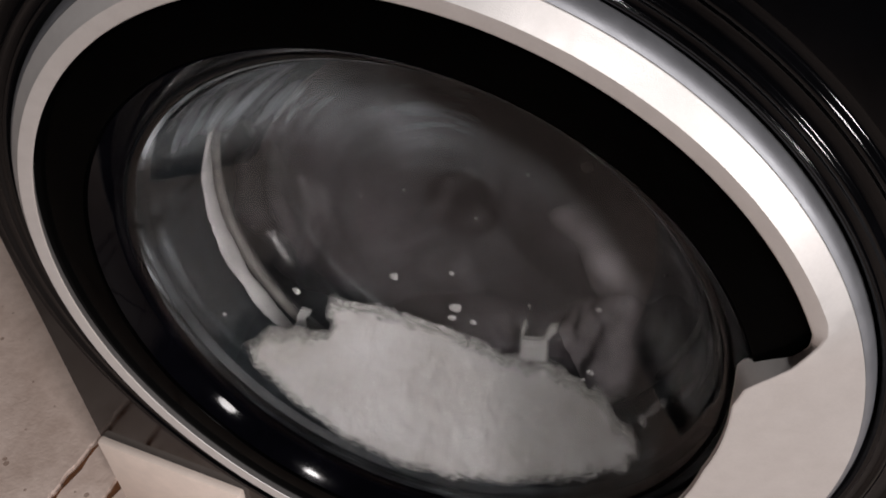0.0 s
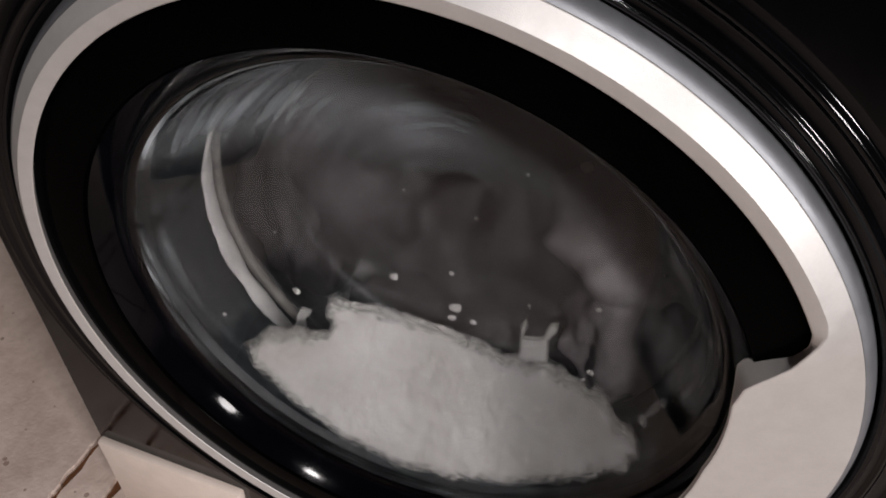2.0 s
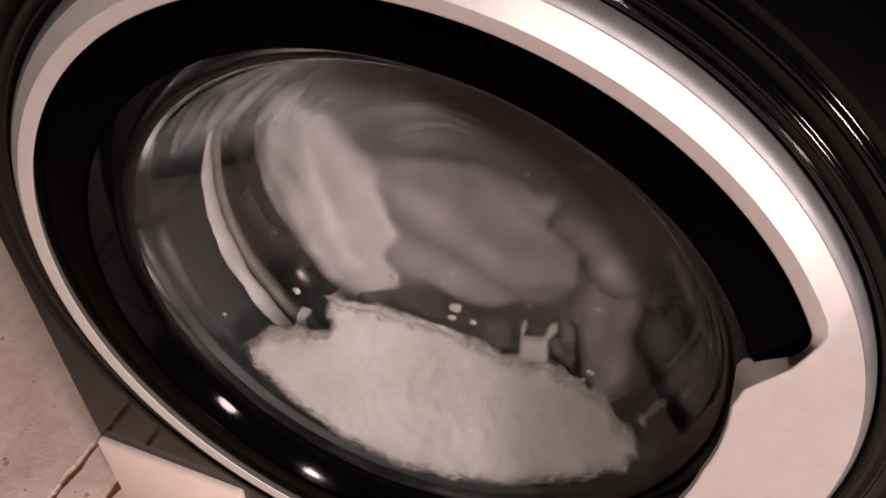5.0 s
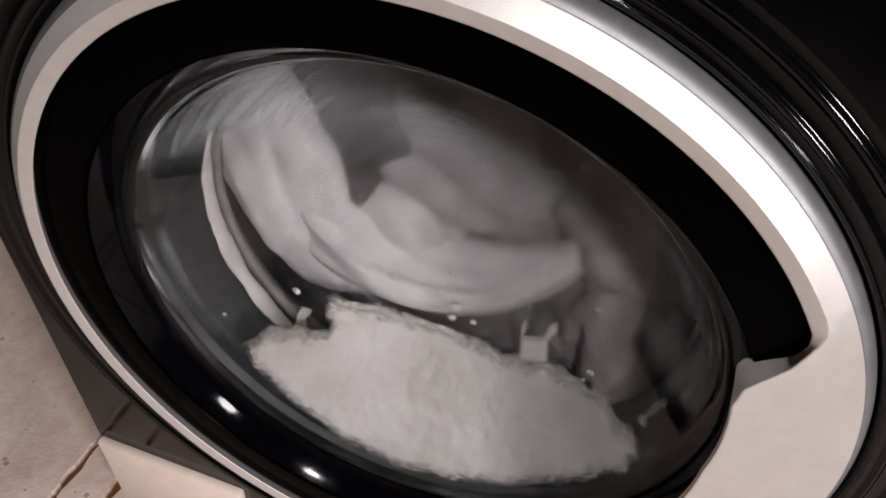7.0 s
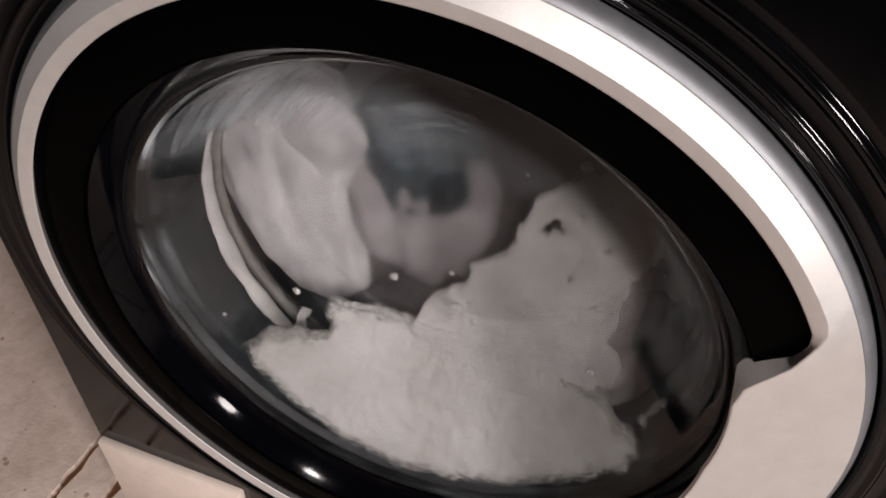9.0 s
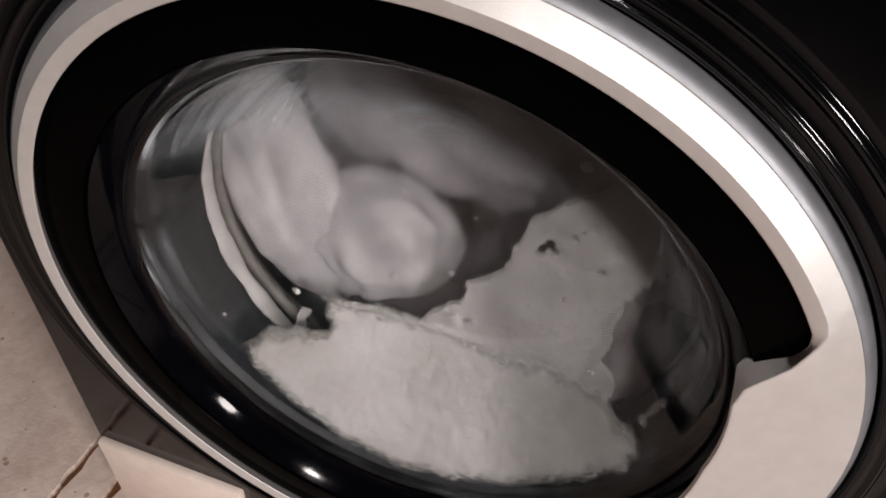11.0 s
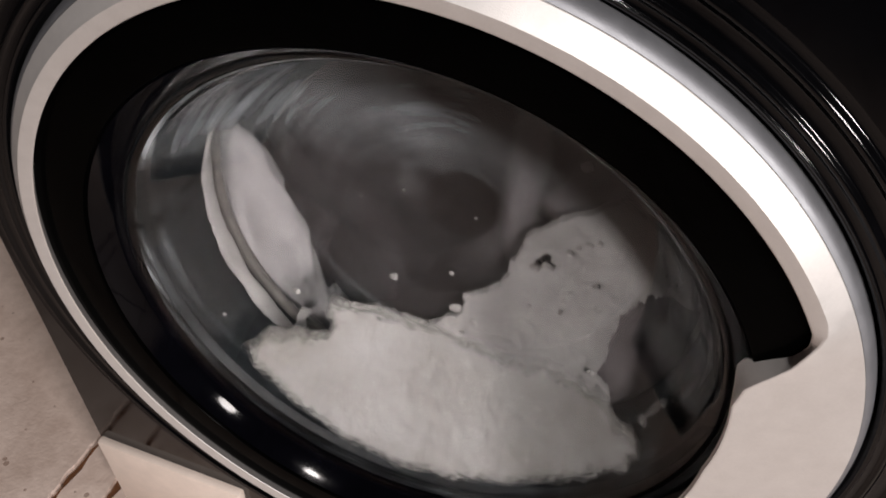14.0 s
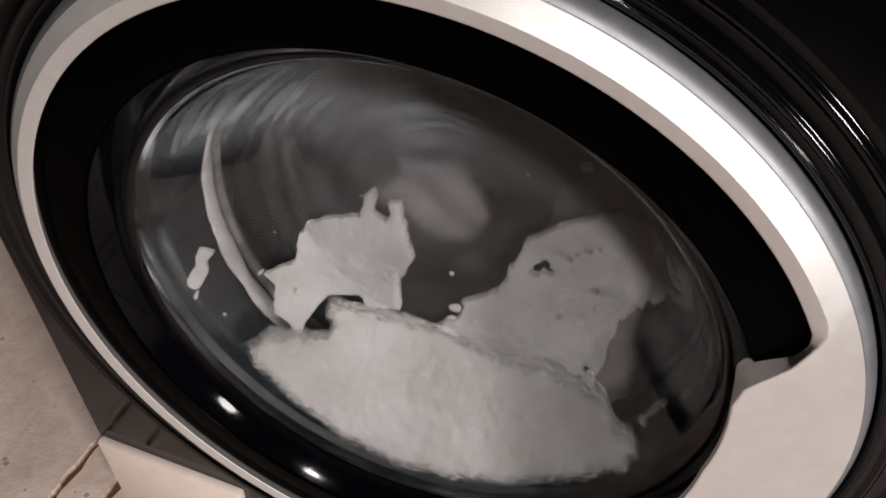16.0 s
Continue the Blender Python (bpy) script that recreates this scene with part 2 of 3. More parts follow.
def ceiling_lamp():
    (x, y, z), power, wide = LAMPS[0]
    bm = bmesh.new()
    bmesh.ops.create_cone(bm, cap_ends=True, segments=48, radius1=0.13, radius2=0.12, depth=0.24, matrix=Matrix.Translation((x, y, 2.48)))
    tagged(part("ceiling_lamp", bm, M_WHITE), "round white enamel ceiling lamp", "lamp")
    # The side light's source is out of view; this pendant body is made up.
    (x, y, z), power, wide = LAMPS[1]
    lamp = new("unseen_side_lamp")
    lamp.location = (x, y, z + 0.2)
    tagged(lamp, "unseen side lamp, its enamel shade and cord made up", "lamp")
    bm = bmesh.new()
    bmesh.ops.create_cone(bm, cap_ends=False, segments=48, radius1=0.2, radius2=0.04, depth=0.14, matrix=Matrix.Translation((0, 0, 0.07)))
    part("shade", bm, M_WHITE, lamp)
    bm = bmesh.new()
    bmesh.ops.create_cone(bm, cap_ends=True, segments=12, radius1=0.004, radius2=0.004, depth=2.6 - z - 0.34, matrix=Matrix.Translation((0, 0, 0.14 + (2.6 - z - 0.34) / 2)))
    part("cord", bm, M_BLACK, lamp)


# ---- washing machine ----
HALF, TOP, BOTTOM = 0.2975, 0.85, 0.03


def front_panel():
    bm = bmesh.new()
    n = 192
    rows = [[], [], []]
    for i in range(n):
        a = 2 * math.pi * i / n
        c, s = math.cos(a), math.sin(a)
        rows[0].append(bm.verts.new((0.2957 * c, 0.02, ZC + 0.2957 * s)))
        rows[1].append(bm.verts.new((0.2957 * c, 0.0, ZC + 0.2957 * s)))
        k = min(HALF / abs(c) if abs(c) > 1e-6 else 9, ((TOP - ZC) if s > 0 else (ZC - BOTTOM)) / abs(s) if abs(s) > 1e-6 else 9)
        rows[2].append(bm.verts.new((k * c, 0.0, ZC + k * s)))
    for a, b in zip(rows, rows[1:]):
        for i in range(n):
            bm.faces.new((a[i], a[(i + 1) % n], b[(i + 1) % n], b[i]))
    return bm


def ring_sweep(a0, a1, n):
    """The silver ring between two angles; its inner edge swells into the grip."""
    bm = bmesh.new()
    prev = None
    for i in range(n + 1):
        d = a0 + (a1 - a0) * i / n
        e = d if d <= 180 else d - 360
        e = e if e > -10 else -20 - e
        rf = line_between(e, [(4.0, 0.1950), (22.0, 0.2030), (25.7, 0.2095), (27.0, 0.2160), (29.5, 0.2310), (32.8, 0.2440), (34.2, 0.2480), (36.0, 0.2495)])
        rl = line_between(e, [(4.0, 0.1940), (21.7, 0.2020), (26.6, 0.2060), (27.8, 0.2100), (28.6, 0.2180), (29.4, 0.2310), (31.0, 0.2385), (34.0, 0.2425)])
        scoop = ramp_between(e, [(21.0, 0.0), (27.0, 1.0), (34.0, 0.0)])
        yl = -0.0095 + 0.0105 * scoop
        yf = -0.0118
        a = radians(d)
        section = [(0.2600, 0.006), (0.2602, -0.0043), (0.2600, -0.0046),
                   (rf + 0.0008, yf), (rf - 0.0003, yf + 0.0002), (rl + 0.0005, yl), (rl, yl + 0.0006), (rl + 0.005, yl + 0.007)]
        ring = [bm.verts.new((r * math.cos(a), y, ZC + r * math.sin(a))) for r, y in section]
        if prev:
            for k in range(len(ring) - 1):
                bm.faces.new((prev[k], prev[k + 1], ring[k + 1], ring[k]))
        prev = ring
    return bm


# bowl: a slanted glass cone that reaches into the drum
BOWL_Y0, BOWL_R0, BOWL_Y1, BOWL_R1 = 0.022, 0.197, 0.1, 0.135
BOWL_CX, BOWL_CZ = 0.01, 0.05


def bowl_ring(s):
    """Centre x, centre z, radius and depth of the bowl's wall at s from 0 (rim) to 1 (end)."""
    return (BOWL_CX * s, ZC + BOWL_CZ * s, BOWL_R0 + (BOWL_R1 - BOWL_R0) * s, BOWL_Y0 + (BOWL_Y1 - BOWL_Y0) * s)


def bowl_depth(x, z):
    """Depth of the bowl's outer face over a point of the front."""
    lo, hi = 0.0, 1.0
    cx, cz, r, y = bowl_ring(1.0)
    d = math.hypot(x - cx, z - cz)
    if d < r:
        return y + 0.010 * (1 - (d / r) ** 2)
    for _ in range(24):
        s = (lo + hi) / 2
        cx, cz, r, y = bowl_ring(s)
        if math.hypot(x - cx, z - cz) > r:
            hi = s
        else:
            lo = s
    return bowl_ring(lo)[3]


def glass_bowl():
    bm = bmesh.new()
    n = 160
    inner, outer = [], []

    def add(cx, cz, r, y):
        return [bm.verts.new((cx + r * math.cos(2 * math.pi * i / n), y, cz + r * math.sin(2 * math.pi * i / n))) for i in range(n)]

    t = 0.0018
    # a thick rounded bead at the rim, then the thin wall
    rings = [add(0, ZC, 0.2085, 0.032), add(0, ZC, 0.2088, 0.0260), add(0, ZC, 0.2040, 0.0224), add(0, ZC, 0.2020, 0.0210),
             add(0, ZC, 0.2006, 0.0205), add(0, ZC, 0.1992, 0.0206), add(0, ZC, 0.1980, 0.0213), add(0, ZC, 0.1970, 0.0224)]
    for s in (0.06, 0.10, 0.14, 0.20, 0.3, 0.4, 0.5, 0.6, 0.7, 0.78):
        cx, cz, r, y = bowl_ring(s)
        rings.append(add(cx, cz, r - t, y - 0.001))

    def fillet(inset, back):
        """Rounds the corner between the wall and the end."""
        out = []
        c0, c1 = bowl_ring(0.84), bowl_ring(1.0)
        k = 0.88
        for j in range(9):
            u = j / 8
            w0, w1, w2 = (1 - u) ** 2, 2 * u * (1 - u), u * u
            out.append((c0[0] * w0 + c1[0] * (w1 + w2), c0[1] * w0 + c1[1] * (w1 + w2),
                        (c0[2] - inset) * w0 + (c1[2] - inset) * w1 + (c1[2] - inset) * k * w2,
                        (c0[3] - 0.001 * (back > 0)) * w0 + (c1[3] - back) * w1 + (c1[3] - back + 0.010 * (1 - k * k)) * w2))
        return out

    for ring in fillet(t, 0.002):
        rings.append(add(*ring))
    cx, cz, r, y = bowl_ring(1.0)
    for k in (0.8, 0.6, 0.4, 0.2):
        rings.append(add(cx, cz, (r - t) * k, y - t + 0.010 * (1 - k * k)))
    tip_in = bm.verts.new((cx, y - t + 0.010, cz))
    inner_last = rings[-1]
    rings2 = []
    for k in (0.2, 0.4, 0.6, 0.8):
        rings2.append(add(cx, cz, r * k, y + 0.010 * (1 - k * k)))
    for ring in reversed(fillet(0.0, 0.0)):
        rings2.append(add(*ring))
    for s in (0.7, 0.5, 0.3, 0.15, 0.05):
        c2x, c2z, r2, y2 = bowl_ring(s)
        rings2.append(add(c2x, c2z, r2, y2))
    tip_out = bm.verts.new((cx, y + 0.010, cz))
    for seq in (rings, rings2):
        for a, b in zip(seq, seq[1:]):
            for i in range(n):
                bm.faces.new((a[i], a[(i + 1) % n], b[(i + 1) % n], b[i]))
    for i in range(n):
        bm.faces.new((inner_last[i], inner_last[(i + 1) % n], tip_in))
        bm.faces.new((rings2[0][i], rings2[0][(i + 1) % n], tip_out))
        bm.faces.new((rings2[-1][i], rings2[-1][(i + 1) % n], rings[0][(i + 1) % n], rings[0][i]))
    return bm


def washing_machine():
    m = new("washing_machine")
    tagged(m, "black front-loading washing machine with silver porthole door, running", "washing machine")
    part("front_panel", front_panel(), M_BLACK, m, "glossy black front panel")
    w, mid = 0.012, (TOP + BOTTOM) / 2
    for x in (-HALF + w / 2, HALF - w / 2):
        part("side_panel", box((w, 0.55, TOP - BOTTOM), (x, 0.277, mid), 0.002), M_BLACK, m)
    part("top_panel", box((2 * HALF - 0.026, 0.55, w), (0, 0.277, TOP - w / 2), 0.002), M_BLACK, m)
    part("base_panel", box((2 * HALF - 0.026, 0.55, w), (0, 0.277, BOTTOM + w / 2), 0.002), M_BLACK, m)
    part("back_panel", box((2 * HALF - 0.026, w, TOP - BOTTOM - 0.026), (0, 0.546, mid), 0.002), M_BLACK, m)
    surround = [(0.2665, 0.022), (0.2670, 0.006), (0.2678, 0.0020), (0.2688, 0.0010)]
    for mid_r, half, high in ((0.2702, 0.0010, 0.0006), (0.2764, 0.0030, 0.0018), (0.2880, 0.0040, 0.0026)):
        surround += [(mid_r + half * k / 6, 0.0010 - high * (0.5 + 0.5 * math.cos(math.pi * k / 6))) for k in range(-6, 7)]
    part("door_surround", lathe(surround + [(0.2957, 0.0001)]), M_BLACK, m, "ridged glossy black bezel round the door")
    part("filter_flap", box((0.157, 0.010, 0.118), (-0.2180, -0.003, 0.0915), 0.003), M_FLAP, m, "light beige service flap")
    for x in (-0.25, 0.25):
        for y in (0.06, 0.5):
            bm = bmesh.new()
            bmesh.ops.create_cone(bm, cap_ends=True, segments=24, radius1=0.022, radius2=0.018, depth=0.026,
                                  matrix=Matrix.Translation((x, y, 0.017)))
            part("foot", bm, M_RUBBER, m)
    door = part("door", lathe([(0.2500, 0.015), (0.2500, -0.0020), (0.2420, -0.0040), (0.2400, -0.0045), (0.2144, -0.0018), (0.2134, 0.0002), (0.2134, 0.030), (0.2425, 0.030)]),
                M_TRIM, m, "satin black door frame")
    part("inner_bezel", lathe([(0.2131, 0.030), (0.2131, 0.0005), (0.2126, 0.0003), (0.2104, 0.0034), (0.2076, 0.0078), (0.2047, 0.0130), (0.2020, 0.0185), (0.2020, 0.0200), (0.2035, 0.0212), (0.2070, 0.031)]), M_BEZEL, door, "satin black inner bezel")
    part("trim_ring", lathe([(0.255, 0.022), (0.2656, 0.020), (0.2660, 0.0090), (0.2659, 0.0060), (0.2655, 0.0036), (0.2648, 0.0014), (0.2638, -0.0008), (0.2626, -0.0024), (0.2614, -0.0034), (0.2604, -0.0040), (0.2598, 0.0)], 220),
         M_OUTER, door, "grey metallic outer trim", crisp=30)
    part("door_ring", ring_sweep(38.5, 301.5, 220), M_SILVER, door, "satin silver door ring", crisp=15)
    part("handle", ring_sweep(-58.5, 38.5, 240), M_SILVER, door, "wide satin silver grip", crisp=15)
    g = part("glass_bowl", glass_bowl(), M_GLASS, door, "tinted wet glass bowl", crisp=80)
    g.visible_shadow = False
    part("gasket", lathe([(0.236, 0.034), (0.214, 0.036), (0.209, 0.046), (0.2115, 0.058), (0.208, 0.070), (0.1975, 0.080), (0.1915, 0.088), (0.1905, 0.098), (0.1918, 0.105), (0.1930, 0.108),
                          (0.1942, 0.1095), (0.1985, 0.1105), (0.1985, 0.1250), (0.236, 0.128)]), M_RUBBER, m, "dark grey rubber door seal")
    part("seal_lip", lathe([(0.1982, 0.1130), (0.1945, 0.1135), (0.1925, 0.1150), (0.1915, 0.1175), (0.1918, 0.1205), (0.1935, 0.1225), (0.1982, 0.1235)]), M_LIP, m, "paler lip of the door seal")
    drum = part("drum", lathe([(0.205, 0.130), (0.204, 0.133), (0.206, 0.136), (0.235, 0.139), (0.238, 0.15), (0.238, 0.40), (0.23, 0.41), (0.12, 0.425), (0.001, 0.427)], 96),
                M_STEEL, m, "stainless steel drum")
    for k in range(3):
        bm = box((0.04, 0.25, 0.05), (0, 0, 0), 0.016, 3)
        f = part("paddle", bm, M_STEEL, drum)
        a = 2 * math.pi * k / 3 + 0.4
        f.matrix_basis = pose(0.212 * math.cos(a), 0.27, ZC + 0.212 * math.sin(a), 0, 90 - math.degrees(a), 0)
    return m, drum


# ---- foam and laundry ----
def foam_sheet(name, inside, x0, x1, z0, z1, step, thick, gap=0.003, seed=0.0, swell=0.012, material=None, feather=0.001):
    """A foam patch on the bowl's drum side; inside(x, z) is positive where there is foam and grows inwards."""
    bm = bmesh.new()
    nx, nz = int((x1 - x0) / step), int((z1 - z0) / step)
    front, back = {}, {}
    value = {}
    layer = bm.verts.layers.float.new("body")
    for i in range(nx + 1):
        for j in range(nz + 1):
            value[i, j] = inside(x0 + i * step, z0 + j * step)
    cells = [(i, j) for i in range(nx) for j in range(nz) if min(value[i, j], value[i + 1, j], value[i, j + 1], value[i + 1, j + 1]) > 0]
    for i, j in cells:
        for key in ((i, j), (i + 1, j), (i + 1, j + 1), (i, j + 1)):
            if key in front:
                continue
            x, z = x0 + key[0] * step, z0 + key[1] * step
            x += 0.5 * step * noise.noise((x * 180, z * 180, seed))
            z += 0.5 * step * noise.noise((x * 180, z * 180, seed + 9))
            e = min(1.0, value[key] / swell)
            e = math.sqrt(max(e, 0.02) * (2 - max(e, 0.02)))
            y = bowl_depth(x, z)
            lump = 0.0022 * noise.fractal((x * 45, z * 45, seed), 1.0, 2.0, 5)
            d = gap + 0.12 * thick * (1 - e) + abs(lump) * (0.3 + 0.7 * e)
            front[key] = bm.verts.new((x, y + d, z))
            back[key] = bm.verts.new((x, y + d + 0.001 + thick * e * 0.65, z))
            front[key][layer] = back[key][layer] = max(0.0, min(1.0, value[key] / feather))
    edges = {}
    for i, j in cells:
        ks = [(i, j), (i + 1, j), (i + 1, j + 1), (i, j + 1)]
        bm.faces.new([front[k] for k in ks])
        bm.faces.new([back[k] for k in reversed(ks)])
        for a, b in zip(ks, ks[1:] + ks[:1]):
            edges[a, b] = 1
    for a, b in edges:
        if (b, a) not in edges:
            bm.faces.new((front[b], front[a], back[a], back[b]))
    return part(name, bm, material or M_FOAM)


def segment_distance(px, pz, a, b):
    dx, dz = b[0] - a[0], b[1] - a[1]
    k = max(0.0, min(1.0, ((px - a[0]) * dx + (pz - a[1]) * dz) / (dx * dx + dz * dz)))
    return math.hypot(px - a[0] - k * dx, pz - a[1] - k * dz)


def inside_outline(outline, ragged=0.003, seed=0.0, pits=(), calm=False):
    """How deep a point lies inside a closed outline with ragged edges and round pits."""
    def depth(x, z):
        near = min(segment_distance(x, z, a, b) for a, b in zip(outline, outline[1:] + outline[:1]))
        odd = False
        for a, b in zip(outline, outline[1:] + outline[:1]):
            if (a[1] > z) != (b[1] > z) and x < a[0] + (z - a[1]) * (b[0] - a[0]) / (b[1] - a[1]):
                odd = not odd
        d = near if odd else -near
        d += ragged * (ramp_between(z, [(0.27, 0.1), (0.31, 1.0)]) if calm else 1.0) * noise.fractal((x * 90, z * 90, seed), 1.0, 2.0, 4)
        for px, pz, pr in pits:
            d = min(d, math.hypot(x - px, z - pz) - pr)
        return d
    return depth


def foam_heap():
    outline = [(-0.1435, 0.3189), (-0.1271, 0.3281), (-0.1034, 0.3274), (-0.0909, 0.3248), (-0.0848, 0.3269), (-0.0890, 0.3520), (-0.0758, 0.3498), (-0.0421, 0.3442), (-0.0127, 0.3416), (0.0165, 0.3417), (0.0412, 0.3387), (0.0657, 0.3409), (0.1037, 0.3551), (0.1275, 0.3595), (0.1446, 0.3654), (0.1526, 0.3595), (0.1674, 0.3646), (0.1775, 0.3589), (0.1706, 0.3326), (0.1357, 0.2902), (0.0956, 0.2594), (0.0500, 0.2383), (-0.0004, 0.2308), (-0.0532, 0.2414), (-0.0997, 0.2662), (-0.1331, 0.2974)]
    ob = foam_sheet("foam_heap", inside_outline(outline, 0.0042, 1.0, calm=True), -0.19, 0.19, 0.21, 0.42, 0.0018, 0.016, gap=0.0015, seed=1.0, swell=0.02, material=M_FEATHER, feather=0.015)
    tagged(ob, "heap of white soap foam pressed against the door glass", "foam")


def foam_horns():
    """Two drips of foam left standing over the heap."""
    outline = [(0.0736, 0.3405), (0.0677, 0.3700), (0.0723, 0.3797), (0.0755, 0.3728), (0.0748, 0.3625), (0.0825, 0.3648), (0.0881, 0.3689), (0.0880, 0.3827), (0.0976, 0.3872), (0.0979, 0.3777), (0.0939, 0.3674), (0.0987, 0.3504)]
    ob = foam_sheet("foam_drip", inside_outline(outline, 0.0012, 6.0), 0.03, 0.13, 0.28, 0.40, 0.0010, 0.005, gap=0.002, seed=6.0, swell=0.004, material=M_FEATHER, feather=0.0055)
    return tagged(ob, "two-pronged drip of thin foam over the heap", "foam")


def foam_smear():
    outline = [(-0.0236, 0.3065), (-0.0139, 0.3316), (-0.0007, 0.3483), (0.0147, 0.3607), (0.0245, 0.3887), (0.0430, 0.4044), (0.0518, 0.4369), (0.0591, 0.4629), (0.0701, 0.4777), (0.0926, 0.4962), (0.1131, 0.5147), (0.1291, 0.5109), (0.1492, 0.5078), (0.1629, 0.4990), (0.1552, 0.4643), (0.1412, 0.4286), (0.1357, 0.4032), (0.1369, 0.3835), (0.1348, 0.3724), (0.1460, 0.3720), (0.1484, 0.3533), (0.0820, 0.2944)]
    pits = [(0.0729, 0.4416, 0.0034), (0.0782, 0.4407, 0.0034), (0.0691, 0.4355, 0.0030), (0.0752, 0.4470, 0.0030)]
    pits += [(0.0899, 0.4591, 0.0016), (0.0955, 0.4660, 0.0012), (0.1013, 0.4718, 0.0014), (0.1071, 0.4765, 0.0010), (0.1144, 0.4372, 0.0018), (0.0953, 0.4016, 0.0014), (0.0237, 0.3468, 0.0015)]
    ob = foam_sheet("foam_smear", inside_outline(outline, 0.004, 2.0, pits), -0.04, 0.16, 0.275, 0.535, 0.0018, 0.016, gap=0.004, seed=2.0, swell=0.008)
    return tagged(ob, "lumpy smear of white foam sliding down the glass", "foam")


def foam_splash():
    outline = [(-0.1366, 0.3760), (-0.1164, 0.3833), (-0.1131, 0.4100), (-0.0902, 0.4236), (-0.0681, 0.4318), (-0.0623, 0.4573), (-0.0571, 0.4577), (-0.0552, 0.4356), (-0.0470, 0.4301), (-0.0441, 0.4497), (-0.0371, 0.4536), (-0.0309, 0.4254), (-0.0228, 0.4015), (-0.0328, 0.3776), (-0.0299, 0.3455), (-0.0546, 0.3413), (-0.0655, 0.3532), (-0.0879, 0.3523), (-0.0989, 0.3353), (-0.1040, 0.3220), (-0.1242, 0.3417), (-0.1262, 0.3617)]
    ob = foam_sheet("foam_splash", inside_outline(outline, 0.0025, 5.0, []), -0.145, -0.01, 0.31, 0.47, 0.0014, 0.014, seed=5.0, swell=0.006)
    return tagged(ob, "ragged splash of white foam stuck to the glass", "foam")


def foam_fleck():
    outline = [(-0.1713, 0.4112), (-0.1651, 0.4043), (-0.1658, 0.3918), (-0.1704, 0.3773), (-0.1745, 0.3662), (-0.1778, 0.3768), (-0.1771, 0.3912), (-0.1739, 0.4008)]
    ob = foam_sheet("foam_fleck", inside_outline(outline, 0.0024, 7.0), -0.19, -0.155, 0.36, 0.42, 0.001, 0.006, gap=0.002, seed=7.0, swell=0.004)
    return tagged(ob, "small fleck of white foam on the glass", "foam")


def foam_streak():
    outline = [(0.1664, 0.3737), (0.1734, 0.3966), (0.1806, 0.4225), (0.1808, 0.4438), (0.1826, 0.4464), (0.1847, 0.4299), (0.1810, 0.4103), (0.1742, 0.3885), (0.1701, 0.3734)]
    ob = foam_sheet("foam_streak", inside_outline(outline, 0.003, 11.0), 0.14, 0.22, 0.34, 0.46, 0.0012, 0.006, gap=0.002, seed=11.0, swell=0.004, material=M_FEATHER, feather=0.006)
    tagged(ob, "thin streak of foam low on the glass", "foam")


def soap_film():
    bm = bmesh.new()
    n = 140
    rings = []
    for k in range(16):
        cx, cz, r, y = bowl_ring(0.01 + 0.99 * k / 11) if k <= 11 else (*bowl_ring(1.0)[:2], bowl_ring(1.0)[2] * (1 - (k - 11) / 5), 0)
        if k > 11:
            y = BOWL_Y1 + 0.010 * (1 - (1 - (k - 11) / 5) ** 2)
        rings.append([bm.verts.new((cx + (r + 0.0006) * math.cos(2 * math.pi * i / n), y + 0.0006, cz + (r + 0.0006) * math.sin(2 * math.pi * i / n))) for i in range(n)])
    for a, b in zip(rings, rings[1:]):
        for i in range(n):
            bm.faces.new((a[i], a[(i + 1) % n], b[(i + 1) % n], b[i]))
    ob = tagged(part("soap_film", bm, M_FILM), "thin milky film of soap streaks on the glass bowl, with painted rim and corner glints", "soap film")
    ob.visible_shadow = False


def foam_specks():
    for x, z, r in ((0.0089, 0.4015, 0.0024), (-0.0369, 0.3811, 0.0036), (0.0158, 0.3671, 0.0046), (0.0145, 0.3564, 0.0030), (0.0321, 0.3590, 0.0026), (0.0208, 0.4603, 0.0012), (0.0505, 0.5103, 0.0012), (0.0856, 0.5295, 0.0040), (0.1282, 0.3690, 0.0030), (0.1248, 0.3613, 0.0020), (0.0720, 0.3950, 0.0016), (-0.1102, 0.3589, 0.0034), (0.1203, 0.4147, 0.0022), (0.1521, 0.4763, 0.0016), (-0.0335, 0.4683, 0.0011), (-0.1287, 0.4110, 0.0011), (-0.0652, 0.4538, 0.0010), (-0.1558, 0.3483, 0.0018)):
        bm = bmesh.new()
        bmesh.ops.create_icosphere(bm, subdivisions=3, radius=r)
        y = bowl_depth(x, z)
        for v in bm.verts:
            v.co *= 1 + 0.35 * noise.noise(v.co / r + Vector((x * 90, 0, 0)))
            v.co.y *= 0.5
        ob = part("foam_speck", bm, M_FOAM)
        ob.location = (x, y + 0.0012 + r * 0.4, z)
        tagged(ob, "tiny speck of white foam on the glass", "foam", "specks on the glass")


